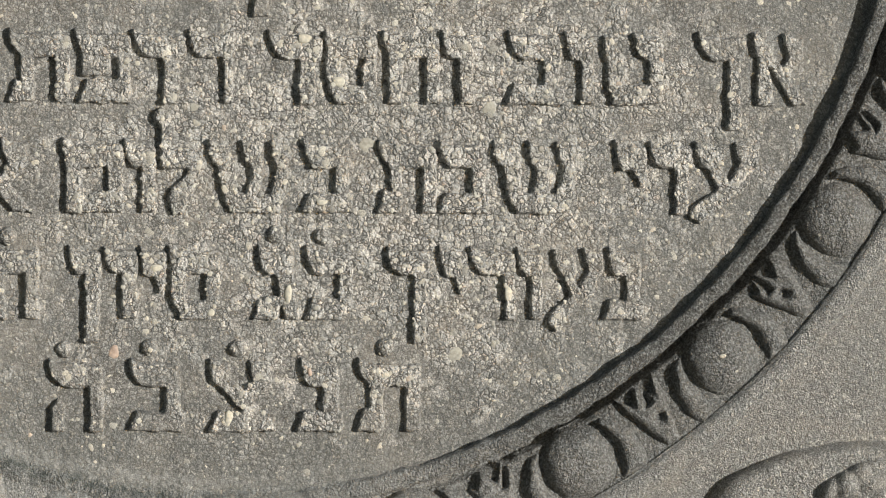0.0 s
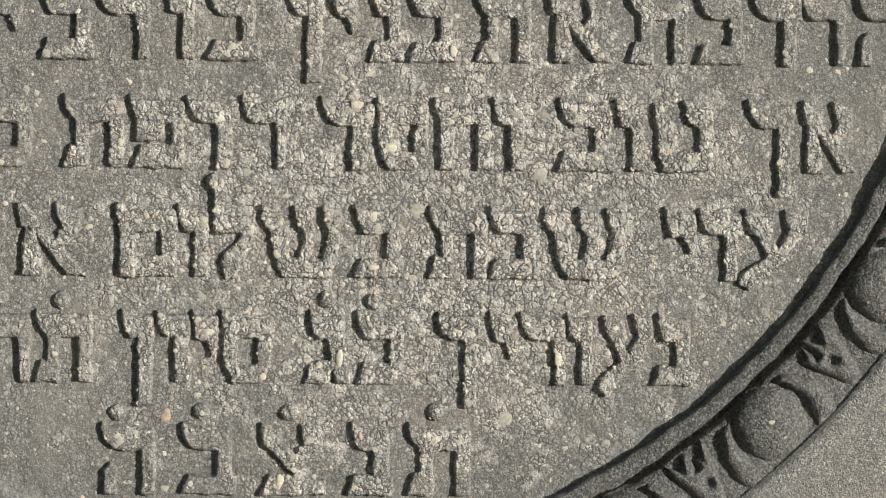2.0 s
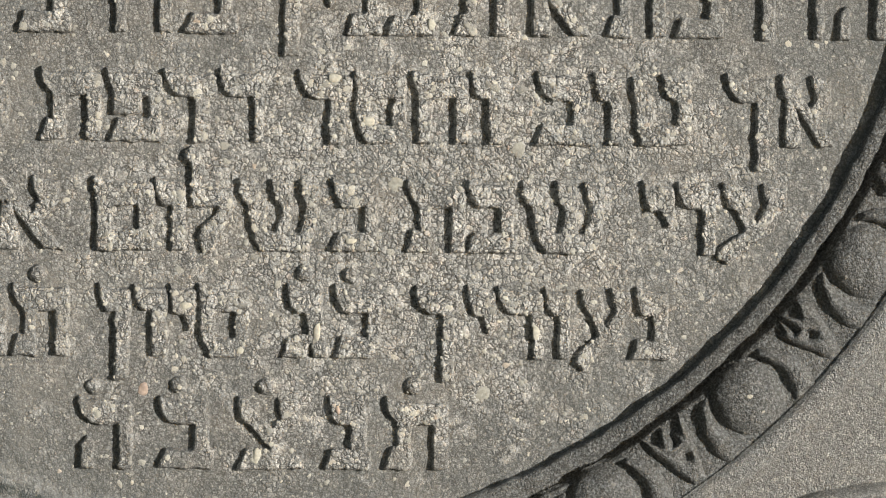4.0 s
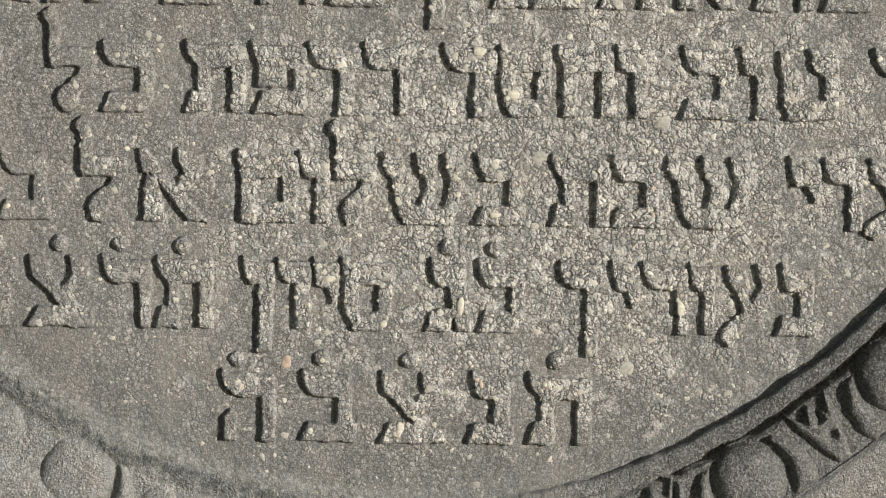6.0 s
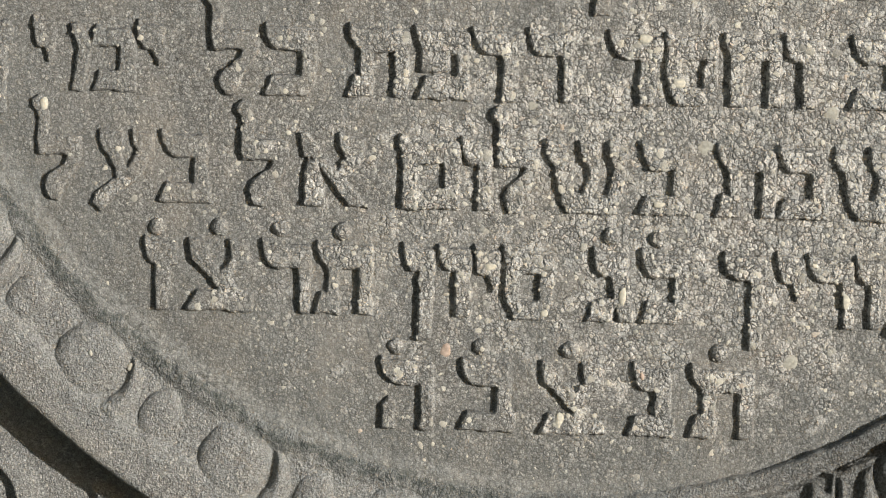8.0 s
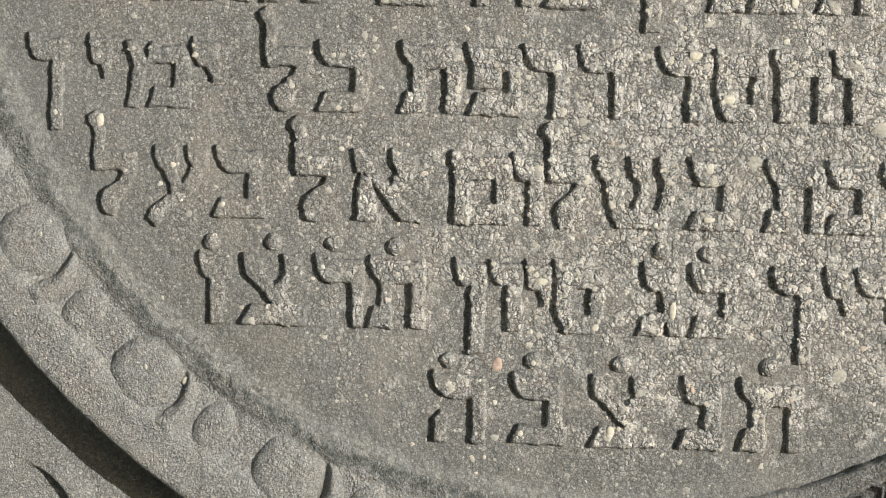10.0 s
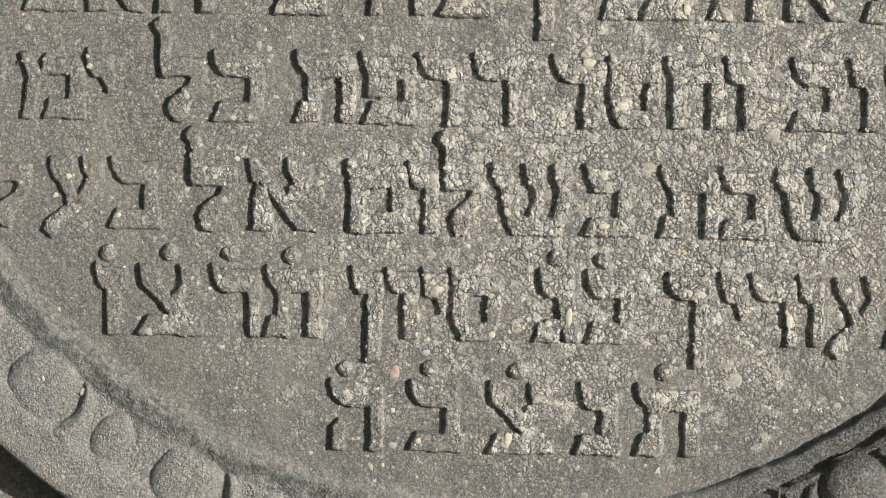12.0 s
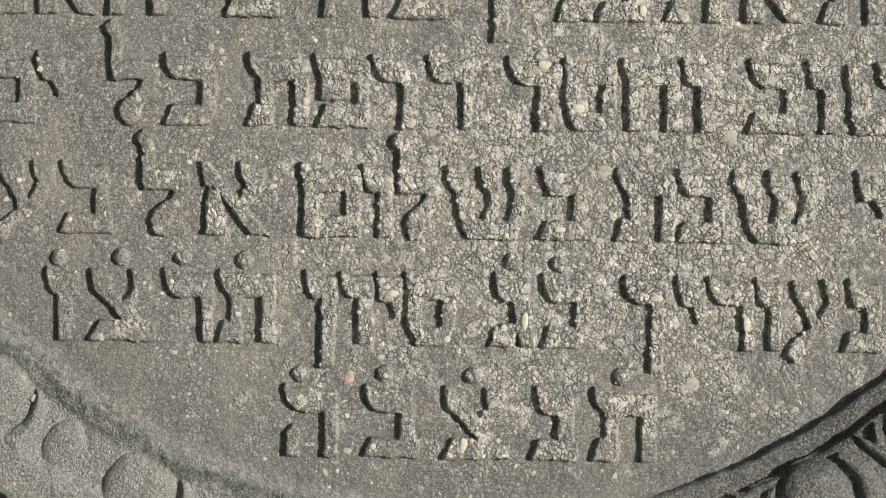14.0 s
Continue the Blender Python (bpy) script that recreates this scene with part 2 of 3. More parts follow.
# ---------------------------------------------------------------- ground and gravestone body
GROUND_Z = -1.15
gm, gnt, gb = nodes_of("soil")
gco = gnt.nodes.new("ShaderNodeTexCoord").outputs["Object"]
gn = node(gnt, "ShaderNodeTexNoise", Scale=3.0, Detail=8.0, Roughness=0.7)
gnt.links.new(gco, gn.inputs["Vector"])
gnt.links.new(ramp(gnt, [(0.3, (0.10, 0.085, 0.06)), (0.7, (0.24, 0.21, 0.15))], gn.outputs["Fac"]), gb.inputs["Base Color"])
gb.inputs["Roughness"].default_value = 0.95
bm = bmesh.new()
bmesh.ops.create_grid(bm, x_segments=8, y_segments=8, size=400)
gme = bpy.data.meshes.new("ground")
bm.to_mesh(gme)
bm.free()
gme.materials.append(gm)
ground = new("ground", gme)
ground.location.z = GROUND_Z
tagged(ground, "bare dry soil round the gravestone", "ground", kind="structure")

stone = new("gravestone")
stone.location = (0, 0, 0)
tagged(stone, "weathered grey cast-stone gravestone with raised Hebrew lettering in an oval border", "gravestone")

DROP = 0.026


def slab_mesh():
    bm = bmesh.new()
    bmesh.ops.create_cube(bm, size=1, matrix=Matrix.LocRotScale((CX, DROP + 0.07, (GROUND_Z + 0.66) / 2), None, (0.92, 0.14, 0.66 - GROUND_Z)))
    bmesh.ops.bevel(bm, geom=bm.edges[:], offset=0.008, segments=3, affect="EDGES")
    me = bpy.data.meshes.new("slab")
    bm.to_mesh(me)
    bm.free()
    me.materials.append(SLAB_STONE)
    return me


part("slab", slab_mesh(), stone, "smooth grey cast-stone back slab")

# the lettered field: fine where it is seen, coarse above
xs = np.arange(-0.24, 0.386, 0.0008)
zs = np.concatenate([np.arange(-0.135, 0.13, 0.0008), np.arange(0.13, 0.53, 0.006)])
panel = part("inscription_panel", grid_mesh("inscription_panel", xs, zs, rise_of_panel, lambda x, z: rho(x, z) < 0.3112, PANEL_STONE), stone,
             "pitted buff field with exposed pebble aggregate")

# ---------------------------------------------------------------- border
def worn(degrees):
    """1 where the moulding is crisp, lower where it has weathered away."""
    d = (degrees + 270) % 360 - 270
    s = min(max((-63 - d) / 30, 0), 1)
    return 1 - 0.80 * s * s * (3 - 2 * s) if d > -200 else 0.3


BAND = [(0.3090, -0.0030), (0.3104, -0.0006), (0.3109, 0.0058), (0.3118, 0.0072), (0.3145, 0.0077), (0.3170, 0.0072), (0.3180, 0.0056), (0.3186, -0.0030), (0.3192, -0.0115),
        (0.3222, -0.0120), (0.3232, -0.0060), (0.3242, -0.0042), (0.3300, -0.0040), (0.3400, -0.0036), (0.3500, -0.0024), (0.3545, -0.0012), (0.3556, -0.0010)]
RIM = [(0.3551, -0.0055), (0.3556, -0.0004), (0.3563, 0.0018), (0.3580, 0.0027), (0.3610, 0.0029), (0.3632, 0.0028), (0.3650, 0.0022), (0.3661, 0.0008), (0.3666, -0.002), (0.3669, -0.010), (0.3672, -0.0265)]


def ring_mesh(name, profile, material, wearing):
    steps = 1500
    rs, hs = [], []
    for (r0, h0), (r1, h1) in zip(profile, profile[1:]):
        k = max(1, int((r1 - r0) / 0.0012))
        for i in range(k):
            rs.append(r0 + (r1 - r0) * i / k)
            hs.append(h0 + (h1 - h0) * i / k)
    rs.append(profile[-1][0])
    hs.append(profile[-1][1])
    rs, hs = np.array(rs), np.array(hs)
    A = np.linspace(0, 2 * np.pi, steps, endpoint=False)
    W = np.array([worn(math.degrees(a) - (360 if a > np.pi / 2 else 0)) for a in A])
    R, AA = np.meshgrid(rs, A, indexing="ij")
    X, Z = CX + R * np.cos(AA), CZ + R * np.sin(AA) / FLAT
    H = hs[:, None] * np.ones_like(R)
    if wearing:
        # where the weather has had it, the profile is a low swell with soft flanks
        even = np.arange(rs[0] - 0.03, rs[-1] + 0.03, 0.0003)
        swell = np.convolve(np.interp(even, rs, np.clip(hs, 0, 1), 0, 0), np.exp(-np.linspace(-2.5, 2.5, 45) ** 2) / 15.9, "same")
        keep = W[None, :] ** 2.2
        H = H * keep + (1 - keep) * (np.interp(rs, even, swell)[:, None] * 0.12 - 0.0004)
        H = H + (1 - W[None, :]) * 0.0010 * np.abs(value_noise(X + 5, Z, 0.014)) * np.exp(-((R - 0.3145) / 0.006) ** 2)
        # the outer rim spreads inward where the carving has gone
        up = np.clip((R - 0.3385) / 0.008, 0, 1)
        H = H + np.clip(1.25 * (1 - W[None, :]), 0, 1) * up * up * (3 - 2 * up) * 0.0029
        calm = np.clip((0.3556 - R) / 0.005, 0, 1)
    else:
        H = np.where(R < 0.3632, np.maximum(H, 0.0027 * np.clip(1.25 * (1 - W[None, :]), 0, 1)), H)
    rough = calm if wearing else 0.3
    H = H + 0.0005 * value_noise(X, Z, 0.02) + rough * (0.0007 * value_noise(X, Z, 0.006) + 0.0008 * lumps(X, Z, 0.005)) + 0.00025 * value_noise(X, Z, 0.0025)
    R2 = R + rough * (0.0007 * value_noise(X + 3, Z, 0.012) + 0.0004 * value_noise(X + 3, Z, 0.004))
    X, Z = CX + R2 * np.cos(AA), CZ + R2 * np.sin(AA) / FLAT
    v = np.stack([X.ravel(), -H.ravel(), Z.ravel()], -1)
    n = steps
    f = [(i * n + j, (i + 1) * n + j, (i + 1) * n + (j + 1) % n, i * n + (j + 1) % n) for i in range(len(rs) - 1) for j in range(n)]
    return mesh_of(name, v.tolist(), f, material)


border = part("egg_and_dart_border", ring_mesh("border", BAND, BORDER_STONE, True), stone, "dark oval moulding with fillet and carved band")
part("rim", ring_mesh("rim", RIM, SLAB_STONE, False), stone, "smooth grey outer rim of the oval")


def relief(name, width, height, sdf, rise, soft, cell, seed):
    """A raised shape on a local sheet (x along, z out): rises within the outline given by sdf (metres, negative inside)."""
    xs = np.arange(-width / 2, width / 2 + cell, cell)
    zs = np.arange(-height / 2, height / 2 + cell, cell)

    def tall(x, z):
        d = sdf(x, z) + 0.0004 * value_noise(x + seed, z, 0.004)
        t = np.clip(-d / soft, 0, 1)
        h = rise * np.sqrt(np.clip(1 - (1 - t) ** 2, 0, 1))
        return h - 0.0012 + 0.0004 * value_noise(x + seed, z + 2, 0.005) + 0.0002 * value_noise(x, z + seed, 0.002)

    return grid_mesh(name, xs, zs, tall, lambda x, z: sdf(x, z) < 0.0012, BORDER_STONE)


def egg_outline(x, z):
    # blunt at the outer end (low z is outward)
    w = 0.0168 * (1 - 0.10 * np.clip(z / 0.017, 0, 1) ** 2)
    p = (np.abs(x / w) ** 2.3 + np.abs(z / 0.0172) ** 2.6) ** (1 / 2.4)
    return (p - 1) * 0.0165


def husk_outline(side):
    def f(x, z):
        x = x * side
        # a crescent hugging the egg, drawn to a point at the outer end
        outer = (np.hypot((x + 0.001) / 0.0310, (z + 0.007) / 0.0270) - 1) * 0.028
        inner = (np.hypot((x + 0.001) / 0.0192, (z + 0.001) / 0.0205) - 1) * 0.02
        return np.maximum(np.maximum(outer, -inner), np.maximum(-x + 0.003, np.maximum(z - 0.0138, -z - 0.0172)))
    return f


def dart_outline(lean):
    """A leaf, narrow at the outer end, split into teeth at the inner end; lean shifts the split."""
    def f(x, z):
        half = 0.0032 + 0.0080 * np.clip((z + 0.0165) / 0.026, 0, 1) ** 0.75
        d = np.maximum(np.abs(x) - half, np.maximum(z - 0.0132 - 0.003 * np.sin(600 * x + 9 * lean), -z - 0.0165))
        eye = 0.0009 - np.hypot(x - 0.0015 - 0.002 * lean, z + 0.002 + 0.002 * lean)
        notch = np.abs(x + 0.001 - 0.003 * lean - (0.2 + 0.2 * lean) * z)
        tooth = np.where(z > 0.0045, 0.05 * (z - 0.0045) - notch, -1.0)
        return np.maximum(np.maximum(d, eye), tooth)
    return f


def blob_outline(x, z):
    return (np.hypot(x / 0.0095, (z + 0.001) / 0.0130) - 1) * 0.011


PITCH = 13.6
CRISP = {"egg": relief("egg", 0.038, 0.038, egg_outline, 0.0120, 0.0135, 0.0006, 0.3), "dart": None,
         -1: relief("husk", 0.07, 0.05, husk_outline(-1), 0.0088, 0.0055, 0.0006, 0.7), 1: relief("husk", 0.07, 0.05, husk_outline(1), 0.0088, 0.0055, 0.0006, 2.7)}
WORN = {"egg": relief("egg", 0.038, 0.038, egg_outline, 0.0060, 0.0085, 0.0008, 0.3), "dart": relief("dart", 0.024, 0.034, blob_outline, 0.0048, 0.0070, 0.0008, 1.7),
        -1: relief("husk", 0.07, 0.05, husk_outline(-1), 0.0026, 0.0090, 0.0008, 0.7), 1: relief("husk", 0.07, 0.05, husk_outline(1), 0.0072, 0.0090, 0.0008, 2.7)}
DARTS = [relief("dart", 0.026, 0.036, dart_outline(lean), 0.0082, 0.0052, 0.0006, 1.7 + lean) for lean in (-1.0, 0.2, 1.1)]
for k in range(26):
    CRISP["dart"] = DARTS[k % 3]
    a = -34.2 - PITCH * (k - 5)
    for name, which, off in (("egg", "egg", 0), ("husk", -1, 0), ("husk", 1, 0), ("dart", "dart", PITCH / 2)):
        w = worn(a + off)
        x, z = oval(0.3390 - 0.0085 * (1 - w), a + off)
        # outward normal of the oval
        nx, nz = math.cos(radians(a + off)), math.sin(radians(a + off)) * FLAT
        turn = math.degrees(math.atan2(nz, nx)) + 90
        ob = part(name, (CRISP if w > 0.55 else WORN)[which], border)
        ob.matrix_basis = Matrix.Translation((x, 0.0052 * w, z)) @ pose(0, 0, 0, 0, -turn, 0) @ Matrix.Diagonal((1, 0.6 + 0.4 * w if w > 0.55 else 1, 1, 1))

# ---------------------------------------------------------------- letters
# Outlines on a square of width 1 and height 1, base line at 0: each glyph is a union of polygons.
def box(l, b, r, t):
    return [(l, b), (r, b), (r, t), (l, t)]


def bar(l, r, low=0.69):
    """The head stroke with its spur at the left end."""
    s = r - l
    return [(l - 0.01, 1.08), (l + 0.05, 1.06), (l + 0.16, 1.0), (r - 0.05, 0.99), (r, 0.95), (r, low - 0.02), (l + 0.34 * s, low - 0.03), (l + 0.22 * s, low - 0.01), (l + 0.11 * s, low + 0.06), (l + 0.03 * s, low + 0.17), (l - 0.01, low + 0.28)]


def foot(l, r, t=0.29):
    return [(l, 0), (r, 0), (r, t - 0.02), (l + 0.14 * (r - l), t)]


def stroke(x0, y0, x1, y1, w0, w1):
    """A slanting stroke, w wide across."""
    return [(x0 - w0 / 2, y0), (x1 - w1 / 2, y1), (x1 + w1 / 2, y1), (x0 + w0 / 2, y0)]


def spur(x, y, w):
    """A small head with a spur, as on the arms of shin and ayin."""
    return [(x - w / 2, y + 0.09), (x - w / 5, y + 0.06), (x + w / 2, y + 0.01), (x + w / 2, y - 0.24), (x + w * 0.15, y - 0.34), (x - w * 0.28, y - 0.24), (x - w * 0.46, y - 0.08)]


GLYPHS = {
    "alef": [stroke(0.06, 1.07, 0.24, 0.72, 0.10, 0.34), stroke(0.16, 0.90, 0.88, 0.0, 0.22, 0.26), [(0.10, 0), (0.40, 0), (0.37, 0.28), (0.28, 0.62), (0.14, 0.70), (0.11, 0.4)], spur(0.76, 0.98, 0.34), stroke(0.82, 0.72, 0.58, 0.42, 0.28, 0.2)],
    "bet": [bar(0.04, 0.90), box(0.66, 0.2, 0.92, 0.8), foot(0.0, 1.0)],
    "gimel": [bar(0.15, 0.85), [(0.48, 0.75), (0.85, 0.8), (0.98, 0.0), (0.72, 0.0), (0.62, 0.3)], [(0.0, 0), (0.52, 0), (0.66, 0.32), (0.3, 0.34), (0.14, 0.28)]],
    "dalet": [bar(0.0, 1.0), [(0.60, 0.8), (0.58, -0.03), (0.87, -0.01), (0.90, 0.8)]],
    "he": [bar(0.0, 1.0), box(0.76, 0, 1.0, 0.85), [(0.04, 0), (0.27, 0), (0.27, 0.42), (0.18, 0.48), (0.05, 0.36)]],
    "vav": [bar(0.0, 0.95), [(0.52, 0.8), (0.95, 0.9), (0.98, 0.0), (0.56, 0.0)]],
    "zayin": [bar(0.0, 1.0), [(0.36, 0.8), (0.40, -0.02), (0.74, 0.0), (0.78, 0.8)]],
    "het": [bar(0.0, 1.0), box(0.76, 0, 1.0, 0.85), box(0.08, 0, 0.33, 0.85)],
    "tet": [stroke(0.06, 1.03, 0.2, 0.66, 0.14, 0.3), [(0.06, 0.72), (0.34, 0.72), (0.36, 0.2), (0.36, 0.05), (0.16, 0.05), (0.09, 0.2)], foot(0.12, 0.97), box(0.78, 0.15, 1.0, 0.85), spur(0.76, 0.95, 0.46)],
    "yod": [bar(0.0, 0.95, 0.66), [(0.42, 0.75), (0.95, 0.8), (0.92, 0.52), (0.72, 0.40)]],
    "kaff": [bar(0.0, 0.95), box(0.60, -0.36, 0.86, 0.8)],
    "kaf": [bar(0.0, 0.88), [(0.70, 0.15), (0.92, 0.2), (1.0, 0.45), (0.98, 0.8), (0.86, 0.95), (0.70, 0.85)], [(0.0, 0), (0.8, 0), (0.95, 0.16), (0.94, 0.28), (0.14, 0.30)]],
    "lamed": [[(-0.06, 1.47), (0.06, 1.54), (0.20, 1.47), (0.24, 1.34), (0.30, 1.24), (0.28, 0.92), (0.30, 0.66), (0.10, 0.66), (0.05, 0.78), (0.04, 0.95), (0.08, 1.18), (0.06, 1.28), (-0.06, 1.36)], box(0.10, 0.66, 0.96, 0.94),
              [(0.72, 0.70), (0.98, 0.80), (1.0, 0.66), (0.84, 0.42), (0.66, 0.24), (0.60, 0.06), (0.50, -0.03), (0.36, -0.02), (0.26, 0.08), (0.22, 0.22), (0.30, 0.36), (0.60, 0.52)]],
    "memf": [bar(0.0, 1.0), box(0.06, 0.0, 0.32, 0.8), box(0.76, 0.0, 1.0, 0.85), box(0.05, 0, 1.0, 0.29)],
    "mem": [stroke(0.04, 1.0, 0.22, 0.62, 0.16, 0.28), [(0.12, 0.7), (0.34, 0.7), (0.16, 0.0), (0.0, 0.0)], [(0.36, 0.98), (0.5, 0.9), (0.85, 0.92), (0.97, 0.78), (0.97, 0.25), (0.74, 0.2), (0.72, 0.66), (0.30, 0.66)], foot(0.34, 0.98)],
    "nun": [bar(0.10, 0.88), box(0.56, 0.15, 0.90, 0.85), foot(0.0, 1.0)],
    "nunf": [bar(0.0, 0.95), [(0.48, 0.8), (0.92, 0.9), (0.86, -0.34), (0.46, -0.34)]],
    "samekh": [bar(0.0, 1.0), [(0.06, 0.75), (0.32, 0.75), (0.30, 0.28), (0.42, 0.0), (0.24, 0.02), (0.10, 0.2), (0.03, 0.42)], [(0.76, 0.8), (0.98, 0.85), (0.98, 0.3), (0.86, 0.08), (0.70, 0.2)], [(0.26, 0), (0.80, 0), (0.94, 0.26), (0.16, 0.28)]],
    "ayin": [spur(0.34, 0.96, 0.38), [(0.28, 0.75), (0.48, 0.75), (0.62, 0.36), (0.46, 0.26), (0.40, 0.48)], spur(0.84, 0.96, 0.32), [(0.74, 0.72), (0.96, 0.74), (0.84, 0.36), (0.52, 0.14), (0.20, -0.16), (0.06, -0.06), (0.10, 0.1), (0.56, 0.42)]],
    "pe": [bar(0.0, 1.0), box(0.78, 0.1, 1.0, 0.85), foot(0.06, 1.0, 0.34), box(0.12, 0.40, 0.62, 0.8)],
    "tsadi": [spur(0.16, 0.98, 0.3), [(0.06, 0.76), (0.30, 0.80), (0.84, 0.28), (0.62, 0.20)], spur(0.78, 0.96, 0.3), [(0.66, 0.75), (0.92, 0.76), (0.62, 0.46), (0.46, 0.52)], foot(0.0, 1.0, 0.30), box(0.70, 0.15, 0.95, 0.3)],
    "resh": [bar(0.0, 0.98), [(0.72, 0.75), (1.0, 0.9), (1.0, 0.0), (0.80, 0.0), (0.78, 0.5)]],
    "shin": [spur(0.13, 0.97, 0.26), [(0.13, 0.78), (0.32, 0.78), (0.34, 0.3), (0.44, 0.0), (0.30, 0.0), (0.20, 0.14), (0.14, 0.4)], spur(0.54, 0.97, 0.24), [(0.52, 0.75), (0.68, 0.75), (0.64, 0.2), (0.46, 0.2), (0.52, 0.5)],
             spur(0.89, 0.97, 0.24), [(0.85, 0.72), (0.99, 0.74), (0.95, 0.25), (0.74, 0.2), (0.82, 0.5)], [(0.30, 0), (0.90, 0), (0.96, 0.26), (0.24, 0.27)]],
    "tav": [bar(0.0, 1.0), box(0.76, 0, 1.0, 0.85), [(0.19, 0.75), (0.41, 0.75), (0.37, 0.2), (0.20, 0.2)], [(-0.02, 0), (0.40, 0), (0.42, 0.28), (0.10, 0.33)]],
}


def polygon_distance(x, z, pts):
    """Signed distance to a polygon (negative inside)."""
    best = np.full(x.shape, 1e9)
    inside = np.zeros(x.shape, bool)
    for (ax, az), (bx, bz) in zip(pts, pts[1:] + pts[:1]):
        ex, ez = bx - ax, bz - az
        wx, wz = x - ax, z - az
        t = np.clip((wx * ex + wz * ez) / (ex * ex + ez * ez + 1e-12), 0, 1)
        best = np.minimum(best, np.hypot(wx - t * ex, wz - t * ez))
        crosses = ((az > z) != (bz > z)) & (x < ex * (z - az) / (ez if abs(ez) > 1e-12 else 1e-12) + ax)
        inside ^= crosses
    return np.where(inside, -best, best)


TALL = 0.0305
RAISED = []


def smooth_union(a, b, k=0.0012):
    h = np.clip(0.5 + 0.5 * (b - a) / k, 0, 1)
    return b * (1 - h) + a * h - k * h * (1 - h)


def letter(glyph, x0, x1, base):
    """One raised letter between x0 and x1 (metres) on a base line."""
    polys = [[(x0 + px * (x1 - x0), base + pz * TALL) for px, pz in pts] for pts in GLYPHS[glyph]]
    lo = min(p[1] for q in polys for p in q) - 0.003
    hi = max(p[1] for q in polys for p in q) + 0.003
    worn_away = 0.62 if x0 < -0.1 else 1.0

    def sdf(x, z):
        d = np.full(x.shape, 1.0)
        wx = x + 0.0005 * value_noise(x, z + 1, 0.006)
        wz = z + 0.0005 * value_noise(x + 1, z, 0.006)
        for q in polys:
            d = smooth_union(d, polygon_distance(wx, wz, q))
        return d - 0.0005 + 0.0003 * value_noise(x, z, 0.0022) - 0.0003 * (lumps(x, z, 0.0032) - 0.4)

    def tall(x, z):
        d = sdf(x, z)
        t = np.clip(-d / 0.0012, 0, 1)
        h = 0.0038 * (0.6 + 0.4 * worn_away) * np.sqrt(np.clip(1 - (1 - t) ** 2, 0, 1))
        rough = 0.0004 * lumps(x, z, 0.0042) + 0.0003 * lumps(x + 1, z, 0.0024) + 0.0003 * value_noise(x, z, 0.012)
        return rise_of_panel(x, z) * (1 - 0.6 * t) - 0.0006 + h + rough * t

    RAISED.append((x0 - 0.002, x1 + 0.002, lo, hi, sdf, tall))
    me = grid_mesh("letter", np.arange(x0 - 0.003, x1 + 0.003, 0.00055), np.arange(lo, hi, 0.00055), tall, lambda x, z: sdf(x, z) < 0.0005, LETTER_STONE)
    return part("letter", me, panel)


def line(base, *words):
    for glyph, x0, x1 in words:
        letter(glyph, x0 / 1000, x1 / 1000, base)


# row by row, in millimetres
line(0.0985, ("bet", -150, -125), ("alef", -123, -94), ("he", -89, -62), ("yod", -56, -43))
line(0.0985, ("bet", -35, -11), ("resh", -9, 14), ("vav", 22, 35), ("bet", 41, 64), ("nunf", 78, 95), ("yod", 98, 110), ("nun", 115, 130), ("bet", 133, 154), ("tav", 164, 188),
     ("alef", 196, 226), ("tav", 234, 260), ("bet", 265, 287), ("dalet", 291, 313), ("resh", 313, 333), ("he", 339, 362))
line(0.049, ("kaff", -196, -177), ("yod", -168, -157), ("mem", -150, -120), ("yod", -120, -107), ("lamed", -88, -65), ("kaf", -62, -38))
line(0.049, ("tav", -24, 3), ("pe", 6, 30), ("dalet", 32, 55), ("resh", 57, 77), ("dalet", 93, 117), ("samekh", 118, 142), ("het", 145, 170), ("vav", 172, 186), ("bet", 201, 227), ("vav", 228, 241),
     ("tet", 245, 272), ("kaff", 289, 311), ("alef", 313, 338))
line(-0.0005, ("lamed", -166, -144), ("ayin", -141, -112), ("bet", -109, -85), ("lamed", -73, -50), ("alef", -46, -14))
line(-0.0005, ("memf", 0, 27), ("vav", 28, 42), ("lamed", 43, 64), ("shin", 66, 102), ("bet", 108, 131), ("tav", 143, 169), ("bet", 170, 193), ("shin", 195, 233), ("yod", 251, 266), ("dalet", 267, 286), ("ayin", 283, 316))
line(-0.049, ("zayin", -115, -100), ("tsadi", -95, -65), ("resh", -61, -39), ("tav", -36, -11))
line(-0.049, ("nunf", 3, 18), ("vav", 19, 34), ("yod", 35, 47), ("samekh", 48, 71), ("gimel", 86, 107), ("kaf", 110, 131), ("kaff", 147, 167), ("yod", 171, 184), ("resh", 185, 205), ("vav", 206, 218), ("ayin", 219, 245), ("nun", 246, 264))
line(-0.100, ("he", -6, 18), ("bet", 30, 55), ("tsadi", 66, 96), ("nun", 106, 127), ("tav", 134, 162))


